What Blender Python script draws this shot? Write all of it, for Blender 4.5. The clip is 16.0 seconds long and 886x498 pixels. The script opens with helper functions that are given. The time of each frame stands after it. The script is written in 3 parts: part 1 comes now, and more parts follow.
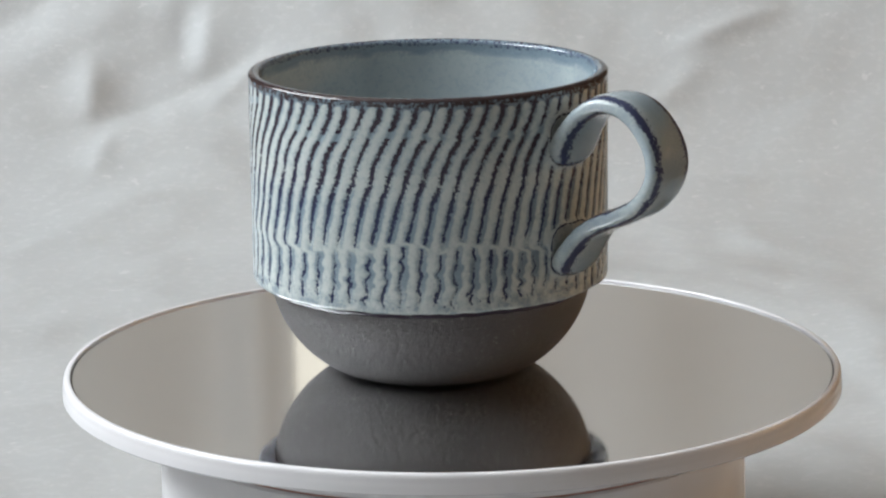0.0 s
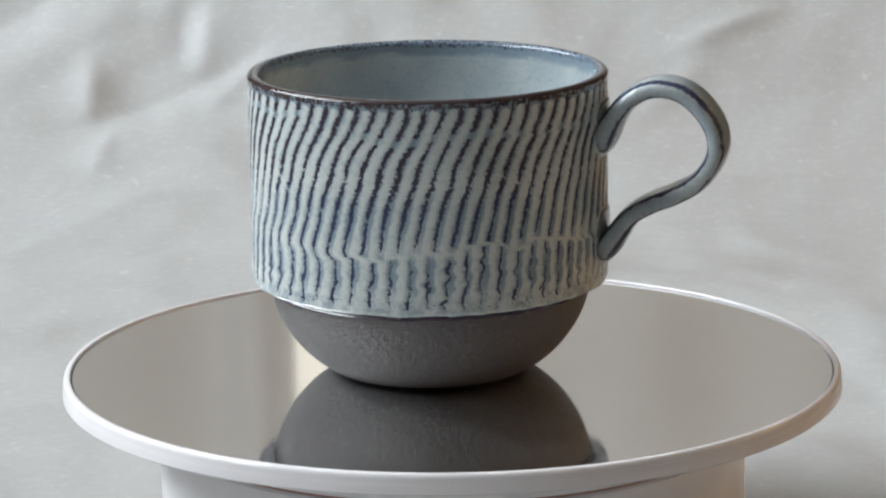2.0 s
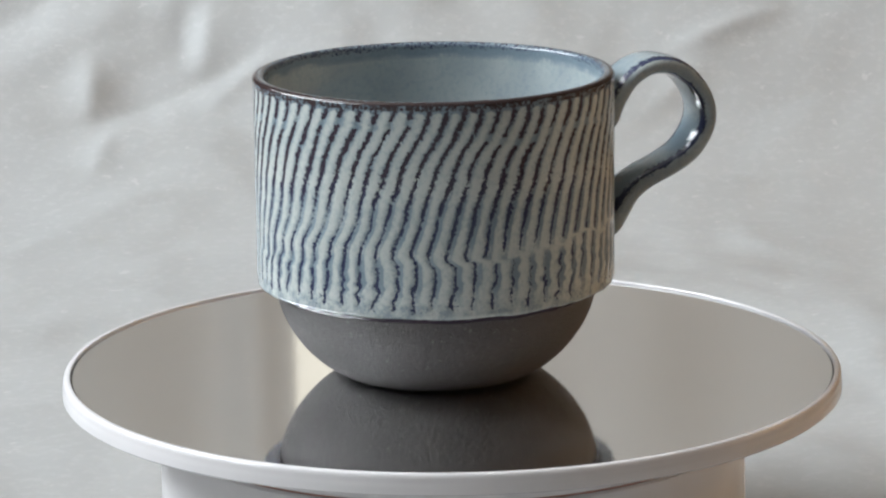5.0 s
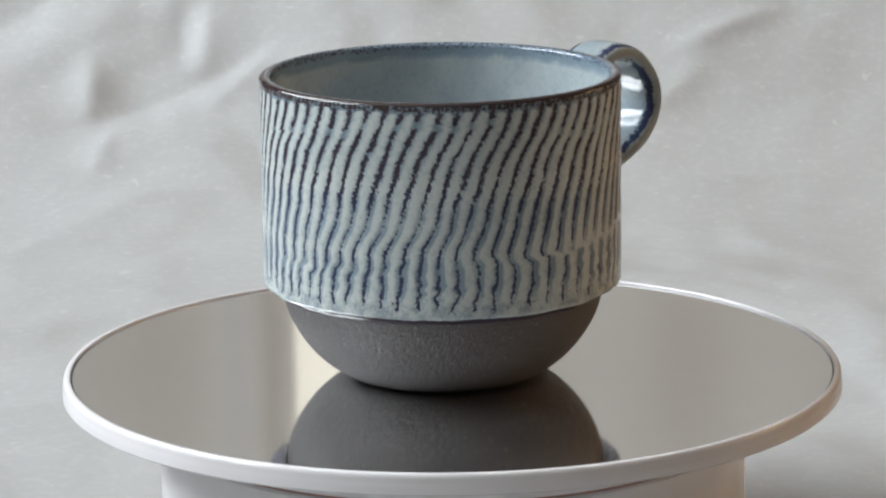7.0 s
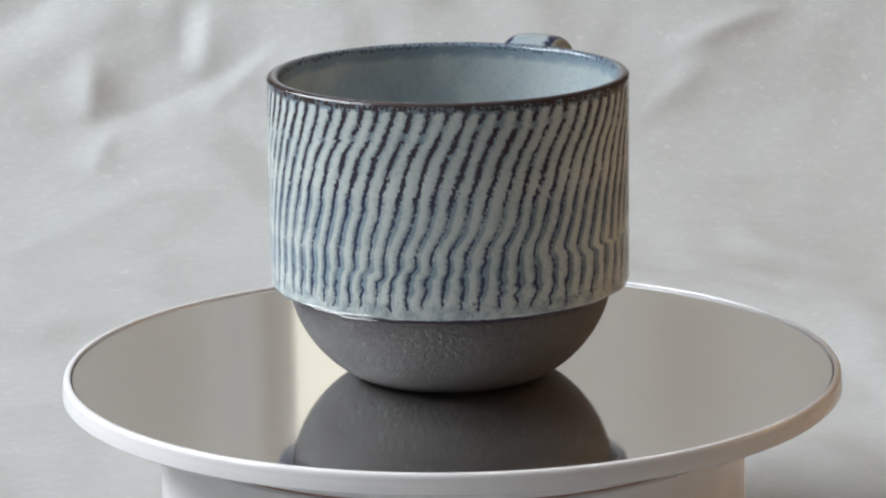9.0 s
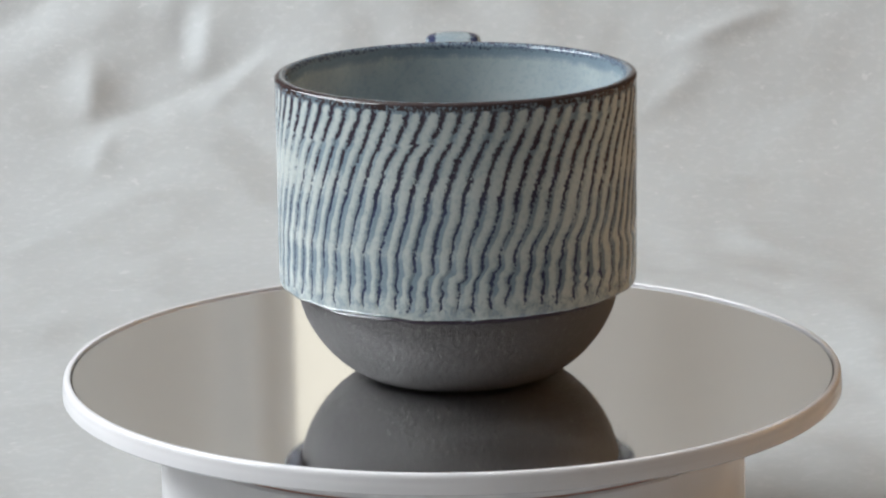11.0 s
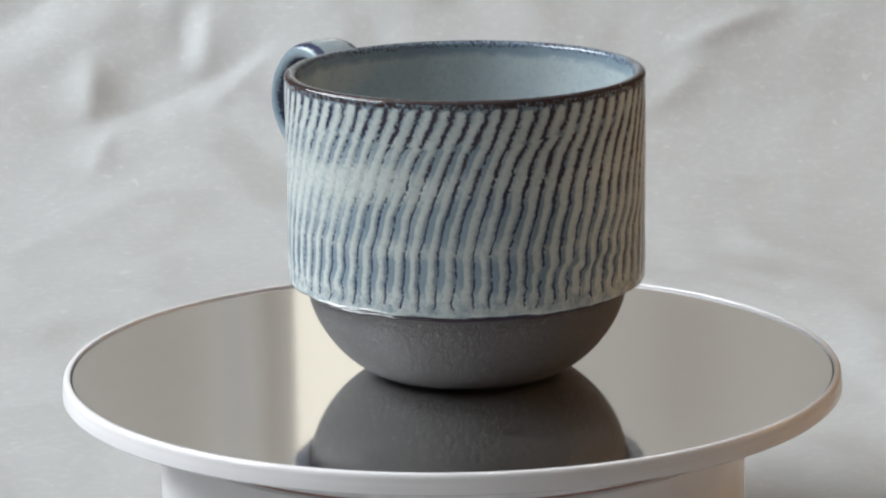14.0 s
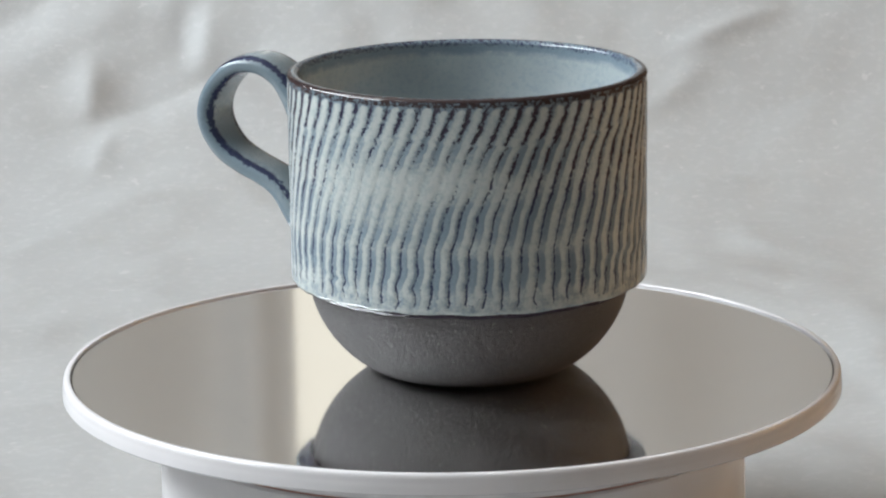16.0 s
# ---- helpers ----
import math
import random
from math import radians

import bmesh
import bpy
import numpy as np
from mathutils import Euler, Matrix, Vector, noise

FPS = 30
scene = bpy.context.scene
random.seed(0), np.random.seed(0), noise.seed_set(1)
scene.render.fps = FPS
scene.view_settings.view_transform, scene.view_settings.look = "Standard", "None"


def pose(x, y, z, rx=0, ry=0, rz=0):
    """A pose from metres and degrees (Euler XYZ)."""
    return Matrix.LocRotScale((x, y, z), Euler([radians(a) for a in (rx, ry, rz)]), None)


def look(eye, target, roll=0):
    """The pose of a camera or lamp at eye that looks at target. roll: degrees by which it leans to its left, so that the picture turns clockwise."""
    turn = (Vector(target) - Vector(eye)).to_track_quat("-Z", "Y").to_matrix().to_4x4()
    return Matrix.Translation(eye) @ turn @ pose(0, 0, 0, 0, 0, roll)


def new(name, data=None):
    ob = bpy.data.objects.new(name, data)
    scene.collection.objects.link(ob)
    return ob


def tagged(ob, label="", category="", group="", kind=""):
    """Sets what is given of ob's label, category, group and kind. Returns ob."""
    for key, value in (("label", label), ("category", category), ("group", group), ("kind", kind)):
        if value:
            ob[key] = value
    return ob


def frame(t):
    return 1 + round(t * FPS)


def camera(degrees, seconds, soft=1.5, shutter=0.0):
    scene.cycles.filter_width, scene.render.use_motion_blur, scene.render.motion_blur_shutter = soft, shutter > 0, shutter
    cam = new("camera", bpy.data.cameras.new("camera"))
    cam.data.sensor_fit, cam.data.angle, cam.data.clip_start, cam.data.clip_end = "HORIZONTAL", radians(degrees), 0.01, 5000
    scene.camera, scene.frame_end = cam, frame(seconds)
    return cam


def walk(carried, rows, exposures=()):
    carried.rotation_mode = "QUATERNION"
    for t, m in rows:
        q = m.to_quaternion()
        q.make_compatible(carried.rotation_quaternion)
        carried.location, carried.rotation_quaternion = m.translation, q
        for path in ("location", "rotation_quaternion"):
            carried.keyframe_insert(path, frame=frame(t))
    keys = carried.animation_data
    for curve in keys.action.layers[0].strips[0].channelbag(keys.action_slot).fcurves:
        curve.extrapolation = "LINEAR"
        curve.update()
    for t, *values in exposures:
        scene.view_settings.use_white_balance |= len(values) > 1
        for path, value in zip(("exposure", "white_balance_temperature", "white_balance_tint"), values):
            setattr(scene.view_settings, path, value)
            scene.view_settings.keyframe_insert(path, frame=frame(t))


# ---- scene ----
# ---- camera: it stands still on its tripod ----
cam = camera(15.3057, 16.0, soft=2.3)
EYE = Vector((0.0, -0.81788, 0.21973))
GAZE = look(EYE, EYE + Vector((-0.0019226, 0.974228, -0.2255567)), -0.7649)
walk(cam, [(0.0, GAZE), (16.0, GAZE)], [(0.0, 0.12), (16.0, 0.12)])

# ---- world and window light ----
TABLE_Z = -0.062
ROOM_X0, ROOM_X1, ROOM_Y0, ROOM_Y1, ROOM_Z0, ROOM_Z1 = -1.22, 2.1, -2.6, 2.60, -0.80, 1.75
WIN_Y0, WIN_Y1, WIN_Z0, WIN_Z1 = -0.68, 1.04, 0.68, 1.69
GAP_X0, GAP_X1 = -0.163, -0.045          # gap between the drawn curtains
BACK_X0, BACK_X1, BACK_Z0, BACK_Z1 = -0.75, 0.62, 0.20, 1.35
world = bpy.data.worlds.new("daylight")
world.use_nodes = True
scene.world = world
wn = world.node_tree
sky = wn.nodes.new("ShaderNodeTexSky")
sky.sky_type, sky.sun_disc, sky.sun_elevation, sky.sun_rotation = "NISHITA", False, radians(35), radians(150)
wn.nodes["Background"].inputs["Strength"].default_value = 0.08
wn.links.new(sky.outputs[0], wn.nodes["Background"].inputs["Color"])


def window_lamp(watts):
    data = bpy.data.lights.new("window_light", "AREA")
    data.shape, data.size, data.size_y = "RECTANGLE", WIN_Z1 - WIN_Z0 - 0.1, WIN_Y1 - WIN_Y0 - 0.1
    data.energy, data.color = watts, (0.872, 0.938, 0.988)
    ob = new("window_light", data)
    eye = Vector((ROOM_X0 - 0.022, (WIN_Y0 + WIN_Y1) / 2, (WIN_Z0 + WIN_Z1) / 2))
    ob.matrix_world = Matrix.Translation(eye) @ pose(0, 0, 0, 0, -90, 0)


window_lamp(89.0)


# ---- small builders ----
def empty(name):
    return new(name)


def from_bm(name, bm, material, parent=None, label="", smooth=True):
    me = bpy.data.meshes.new(name)
    bm.to_mesh(me)
    bm.free()
    return from_mesh(name, me, material, parent, label, smooth)


def from_mesh(name, me, material, parent=None, label="", smooth=True):
    me.materials.append(material)
    me.polygons.foreach_set("use_smooth", [smooth] * len(me.polygons))
    ob = new(name, me)
    ob.parent = parent
    if label:
        tagged(ob, label)
    return ob


def part(name, bm, material, parent, label="", smooth=True):
    return from_bm(name, bm, material, parent, label, smooth)


def grid_mesh(name, co, nu, nv, wrap_u=False, wrap_v=False):
    """A sheet of nu x nv points (v runs fastest) as a mesh."""
    me = bpy.data.meshes.new(name)
    i, j = np.meshgrid(np.arange(nu if wrap_u else nu - 1), np.arange(nv if wrap_v else nv - 1), indexing="ij")
    i2, j2 = (i + 1) % nu, (j + 1) % nv
    quads = np.stack([i * nv + j, i2 * nv + j, i2 * nv + j2, i * nv + j2], -1).reshape(-1, 4)
    me.vertices.add(nu * nv)
    me.vertices.foreach_set("co", np.asarray(co, np.float32).ravel())
    me.loops.add(quads.size)
    me.loops.foreach_set("vertex_index", quads.astype(np.int32).ravel())
    me.polygons.add(len(quads))
    me.polygons.foreach_set("loop_start", np.arange(0, quads.size, 4, dtype=np.int32))
    me.update(calc_edges=True)
    return me


def set_attr(me, name, *channels):
    """A colour attribute per point, from up to three fields."""
    at = me.attributes.new(name, "FLOAT_COLOR", "POINT")
    n = len(me.vertices)
    rgba = np.ones((n, 4), np.float32)
    for k, ch in enumerate(channels):
        rgba[:, k] = np.asarray(ch, np.float32).ravel()
    at.data.foreach_set("color", rgba.ravel())


def lathe(name, profile, material, parent, label="", steps=128):
    """A closed turned solid from a short (r, z) profile that starts and ends on the axis."""
    bm = bmesh.new()
    rings = []
    for r, z in profile:
        if r < 1e-6:
            rings.append([bm.verts.new((0, 0, z))])
        else:
            rings.append([bm.verts.new((r * math.cos(2 * math.pi * k / steps), r * math.sin(2 * math.pi * k / steps), z)) for k in range(steps)])
    for a, b in zip(rings, rings[1:]):
        for k in range(steps):
            l = (k + 1) % steps
            quad = [a[k % len(a)], a[l % len(a)], b[l % len(b)], b[k % len(b)]]
            quad = list(dict.fromkeys(quad))
            if len(quad) > 2:
                bm.faces.new(quad)
    bmesh.ops.recalc_face_normals(bm, faces=bm.faces)
    ob = part(name, bm, material, parent, label)
    ob.data.set_sharp_from_angle(angle=radians(40))
    return ob


def rounded(r0, z0, r1, z1, n=6):
    """Quarter-round from (r0, z0) to (r1, z1), leaving r0 vertically."""
    return [(r1 + (r0 - r1) * math.cos(k / n * math.pi / 2), z0 + (z1 - z0) * math.sin(k / n * math.pi / 2)) for k in range(n + 1)]


def box(name, lo, hi, material, parent=None, bevel=0.0):
    bm = bmesh.new()
    bmesh.ops.create_cube(bm, size=1.0)
    for v in bm.verts:
        v.co = Vector([(l + h) / 2 + c * (h - l) for c, l, h in zip(v.co, lo, hi)])
    if bevel:
        bmesh.ops.bevel(bm, geom=bm.edges[:], offset=bevel, segments=2, affect="EDGES")
    return from_bm(name, bm, material, parent, smooth=False)


def lattice(seed, x, y, wrap=0):
    """Smooth value noise in 0..1 at unit scale; wrap repeats it in x."""
    n = 256
    table = np.random.default_rng(seed).random((n, n))
    xi, yi = np.floor(x).astype(int), np.floor(y).astype(int)
    fx, fy = x - xi, y - yi
    fx, fy = fx * fx * (3 - 2 * fx), fy * fy * (3 - 2 * fy)
    wx = (lambda k: np.mod(np.mod(k, wrap), n)) if wrap else (lambda k: np.mod(k, n))
    a, b = table[wx(xi), np.mod(yi, n)], table[wx(xi + 1), np.mod(yi, n)]
    c, d = table[wx(xi), np.mod(yi + 1, n)], table[wx(xi + 1), np.mod(yi + 1, n)]
    return (a * (1 - fx) + b * fx) * (1 - fy) + (c * (1 - fx) + d * fx) * fy


def facets(seed, x, y):
    """Crumpled height in 0..1: random corners joined by flat triangles, so that creases stay sharp."""
    n = 256
    table = np.random.default_rng(seed).random((n, n))
    xi, yi = np.floor(x).astype(int), np.floor(y).astype(int)
    fx, fy = x - xi, y - yi
    a, b = table[xi % n, yi % n], table[(xi + 1) % n, yi % n]
    c, d = table[xi % n, (yi + 1) % n], table[(xi + 1) % n, (yi + 1) % n]
    return np.where(fx > fy, a + (b - a) * fx + (d - b) * fy, a + (c - a) * fy + (d - c) * fx)


def step(a, b, x):
    u = np.clip((x - a) / (b - a), 0, 1)
    return u * u * (3 - 2 * u)


# ---- materials ----
def material(name):
    m = bpy.data.materials.new(name)
    m.use_nodes = True
    return m, m.node_tree, m.node_tree.nodes["Principled BSDF"]


def node(nt, kind, **inputs):
    n = nt.nodes.new("ShaderNode" + kind)
    for k, v in inputs.items():
        n.inputs[k].default_value = v
    return n


def noise_node(nt, scale, detail=4.0, rough=0.55, coords="Object"):
    tc = nt.nodes.new("ShaderNodeTexCoord")
    n = node(nt, "TexNoise", Scale=scale, Detail=detail, Roughness=rough)
    nt.links.new(tc.outputs[coords], n.inputs["Vector"])
    return n.outputs["Fac"]


def ramp(nt, src, *stops):
    r = nt.nodes.new("ShaderNodeValToRGB")
    while len(r.color_ramp.elements) < len(stops):
        r.color_ramp.elements.new(0.5)
    for e, (p, c) in zip(r.color_ramp.elements, stops):
        e.position, e.color = p, (*c, 1) if len(c) == 3 else c
    nt.links.new(src, r.inputs["Fac"])
    return r.outputs["Color"]


def sums(nt, op, a, b):
    m = nt.nodes.new("ShaderNodeMath")
    m.operation = op
    for k, v in enumerate((a, b)):
        if isinstance(v, (int, float)):
            m.inputs[k].default_value = v
        else:
            nt.links.new(v, m.inputs[k])
    return m.outputs[0]


def smooth_step(nt, src, lo, hi):
    m = nt.nodes.new("ShaderNodeMapRange")
    m.interpolation_type = "SMOOTHSTEP"
    m.inputs["From Min"].default_value, m.inputs["From Max"].default_value = lo, hi
    nt.links.new(src, m.inputs["Value"])
    return m.outputs["Result"]


def blend(nt, fac, a, b):
    m = nt.nodes.new("ShaderNodeMix")
    m.data_type = "RGBA"
    if isinstance(fac, (int, float)):
        m.inputs[0].default_value = fac
    else:
        nt.links.new(fac, m.inputs[0])
    for k, v in ((6, a), (7, b)):
        if isinstance(v, tuple):
            m.inputs[k].default_value = (*v, 1)
        else:
            nt.links.new(v, m.inputs[k])
    return m.outputs[2]


def bump(nt, bsdf, height, strength, distance):
    b = node(nt, "Bump", Strength=strength, Distance=distance)
    nt.links.new(height, b.inputs["Height"])
    nt.links.new(b.outputs[0], bsdf.inputs["Normal"])


def plain(name, a, b, rough, scale, metal=0.0, relief=0.0, distance=0.001):
    m, nt, p = material(name)
    n = noise_node(nt, scale)
    nt.links.new(ramp(nt, n, (0.3, a), (0.7, b)), p.inputs["Base Color"])
    p.inputs["Roughness"].default_value, p.inputs["Metallic"].default_value = rough, metal
    if relief:
        bump(nt, p, n, relief, distance)
    return m


def glaze_material():
    """Pale celadon over dark clay: attribute 'cut' holds stroke (r), pooled blue (g) and bare brown rim (b)."""
    m, nt, p = material("celadon_glaze")
    at = nt.nodes.new("ShaderNodeAttribute")
    at.attribute_name = "cut"
    sep = nt.nodes.new("ShaderNodeSeparateColor")
    nt.links.new(at.outputs["Color"], sep.inputs[0])
    fine, mid, broad = noise_node(nt, 3000, 3), noise_node(nt, 1250, 3), noise_node(nt, 70, 3)
    ragged = sums(nt, "ADD", sums(nt, "MULTIPLY", sums(nt, "SUBTRACT", fine, 0.5), 1.0), sums(nt, "MULTIPLY", sums(nt, "SUBTRACT", mid, 0.5), 1.6))
    tone = nt.nodes.new("ShaderNodeAttribute")
    tone.attribute_name = "tone"
    tones = nt.nodes.new("ShaderNodeSeparateColor")
    nt.links.new(tone.outputs["Color"], tones.inputs[0])
    dark = smooth_step(nt, sums(nt, "ADD", sep.outputs[0], sums(nt, "MULTIPLY", ragged, tones.outputs[2])), 0.42, 0.62)
    grain = sums(nt, "MULTIPLY", ragged, sums(nt, "MULTIPLY", tones.outputs[1], 0.5))
    pool = smooth_step(nt, sums(nt, "ADD", sep.outputs[1], grain), 0.12, 0.95)
    brown = smooth_step(nt, sums(nt, "ADD", sep.outputs[2], sums(nt, "MULTIPLY", ragged, 0.8)), 0.40, 0.60)
    pale = blend(nt, broad, (0.47, 0.515, 0.50), (0.57, 0.605, 0.585))
    lumps = smooth_step(nt, noise_node(nt, 620, 4, 0.68), 0.46, 0.66)
    pale = blend(nt, sums(nt, "MULTIPLY", lumps, 0.42), pale, (0.30, 0.385, 0.415))
    specks = smooth_step(nt, noise_node(nt, 900, 2), 0.62, 0.68)
    pale = blend(nt, sums(nt, "MULTIPLY", specks, 0.25), pale, (0.25, 0.33, 0.40))
    col = blend(nt, pool, pale, blend(nt, mid, (0.125, 0.178, 0.232), (0.245, 0.31, 0.345)))
    ink = blend(nt, tones.outputs[0], (0.030, 0.040, 0.090), (0.043, 0.031, 0.044))
    ink = blend(nt, smooth_step(nt, fine, 0.5, 0.8), ink, (0.05, 0.055, 0.105))
    col = blend(nt, dark, col, ink)
    col = blend(nt, brown, col, blend(nt, mid, (0.028, 0.019, 0.021), (0.054, 0.037, 0.038)))
    nt.links.new(col, p.inputs["Base Color"])
    nt.links.new(ramp(nt, mid, (0.3, (0.030,) * 3), (0.75, (0.065,) * 3)), p.inputs["Roughness"])
    p.inputs["IOR"].default_value = 1.5
    bump(nt, p, noise_node(nt, 700, 3), 0.30, 0.00035)
    return m


def clay_material():
    m, nt, p = material("bare_dark_clay")
    fine, broad = noise_node(nt, 1900, 4, 0.7), noise_node(nt, 130, 5)
    col = blend(nt, broad, (0.078, 0.072, 0.073), (0.119, 0.110, 0.111))
    specks = smooth_step(nt, noise_node(nt, 1250, 1), 0.67, 0.72)
    col = blend(nt, sums(nt, "MULTIPLY", specks, 0.42), col, (0.34, 0.33, 0.32))
    nt.links.new(col, p.inputs["Base Color"])
    nt.links.new(ramp(nt, broad, (0.3, (0.40,) * 3), (0.7, (0.58,) * 3)), p.inputs["Roughness"])
    grit = sums(nt, "ADD", fine, sums(nt, "MULTIPLY", noise_node(nt, 520, 4), 1.2))
    bump(nt, p, grit, 0.62, 0.0007)
    return m


def paper_material():
    m, nt, p = material("crumpled_paper")
    fibre, cloud = noise_node(nt, 260, 5, 0.6), noise_node(nt, 14, 5, 0.6)
    col = blend(nt, cloud, (0.345, 0.349, 0.346), (0.418, 0.423, 0.419))
    col = blend(nt, sums(nt, "MULTIPLY", smooth_step(nt, fibre, 0.45, 0.75), 0.20), col, (0.59, 0.595, 0.59))
    flecks = smooth_step(nt, noise_node(nt, 150, 3, 0.6), 0.66, 0.72)
    col = blend(nt, sums(nt, "MULTIPLY", flecks, 0.22), col, (0.68, 0.67, 0.655))
    nt.links.new(col, p.inputs["Base Color"])
    p.inputs["Roughness"].default_value = 0.62
    bump(nt, p, fibre, 0.12, 0.0008)
    return m


def mirror_material():
    m, nt, p = material("mirror_glass")
    dust = smooth_step(nt, noise_node(nt, 700, 2), 0.62, 0.70)
    nt.links.new(blend(nt, noise_node(nt, 25, 3), (0.885, 0.885, 0.88), (0.91, 0.91, 0.905)), p.inputs["Base Color"])
    # a film of dust, wiped unevenly, with single grains
    grains = smooth_step(nt, noise_node(nt, 850, 1), 0.73, 0.77)
    smear = smooth_step(nt, noise_node(nt, 45, 5, 0.65), 0.35, 0.75)
    film = sums(nt, "ADD", sums(nt, "MULTIPLY", smear, 0.022), sums(nt, "MULTIPLY", grains, 0.3))
    nt.links.new(sums(nt, "SUBTRACT", 0.997, film), p.inputs["Metallic"])
    nt.links.new(sums(nt, "ADD", sums(nt, "MULTIPLY", dust, 0.10), 0.06), p.inputs["Roughness"])
    return m


GLAZE, CLAY, PAPER, MIRROR = glaze_material(), clay_material(), paper_material(), mirror_material()
WHITE_ABS = plain("white_moulded_plastic", (0.70, 0.685, 0.695), (0.75, 0.735, 0.745), 0.25, 40, relief=0.05, distance=0.0004)
GAP_DARK = plain("shadow_gap_plastic", (0.40, 0.20, 0.16), (0.48, 0.25, 0.20), 0.6, 60)
# dark colour of the lamp cords and of the shade painted inside the lip
SHADE_AND_CORD = plain("dark_lip_shade_and_cord", (0.05, 0.045, 0.042), (0.08, 0.07, 0.065), 0.5, 80)
PLASTER = plain("warm_plaster", (0.20, 0.145, 0.105), (0.25, 0.185, 0.135), 0.85, 6, relief=0.2)
CEILING_WHITE = plain("ceiling_paint", (0.36, 0.33, 0.30), (0.41, 0.38, 0.35), 0.9, 5)
FLOOR_WOOD = plain("worn_floor_wood", (0.16, 0.10, 0.06), (0.26, 0.17, 0.10), 0.5, 9)
TABLE_WOOD = plain("table_wood", (0.11, 0.065, 0.038), (0.17, 0.105, 0.062), 0.45, 12)
FRAME_PAINT = plain("window_frame_paint", (0.70, 0.69, 0.66), (0.78, 0.77, 0.74), 0.4, 20)


def bulb_material():
    m, nt, p = material("warm_bulb_glass")
    p.inputs["Emission Color"].default_value = (1.0, 0.62, 0.28, 1)
    p.inputs["Emission Strength"].default_value = 1180.0
    return m


def curtain_material():
    m, nt, p = material("taupe_curtain_cloth")
    nt.links.new(blend(nt, noise_node(nt, 300, 3), (0.74, 0.725, 0.705), (0.81, 0.795, 0.775)), p.inputs["Base Color"])
    p.inputs["Roughness"].default_value = 0.9
    glow = node(nt, "BsdfTranslucent", Color=(0.66, 0.64, 0.60, 1))
    mix = node(nt, "MixShader", Fac=0.38)
    nt.links.new(p.outputs[0], mix.inputs[1])
    nt.links.new(glow.outputs[0], mix.inputs[2])
    nt.links.new(mix.outputs[0], nt.nodes["Material Output"].inputs["Surface"])
    return m


def haze_material():
    m, nt, p = material("hazy_distance")
    e = node(nt, "Emission", Color=(1.0, 0.955, 0.83, 1), Strength=0.84)
    nt.links.new(e.outputs[0], nt.nodes["Material Output"].inputs["Surface"])
    return m


BULB, CURTAIN, HAZE = bulb_material(), curtain_material(), haze_material()
BRASS = plain("aged_brass", (0.45, 0.30, 0.12), (0.60, 0.42, 0.18), 0.35, 60, metal=1.0)

# ---- the room that closes the place ----
W = 0.12


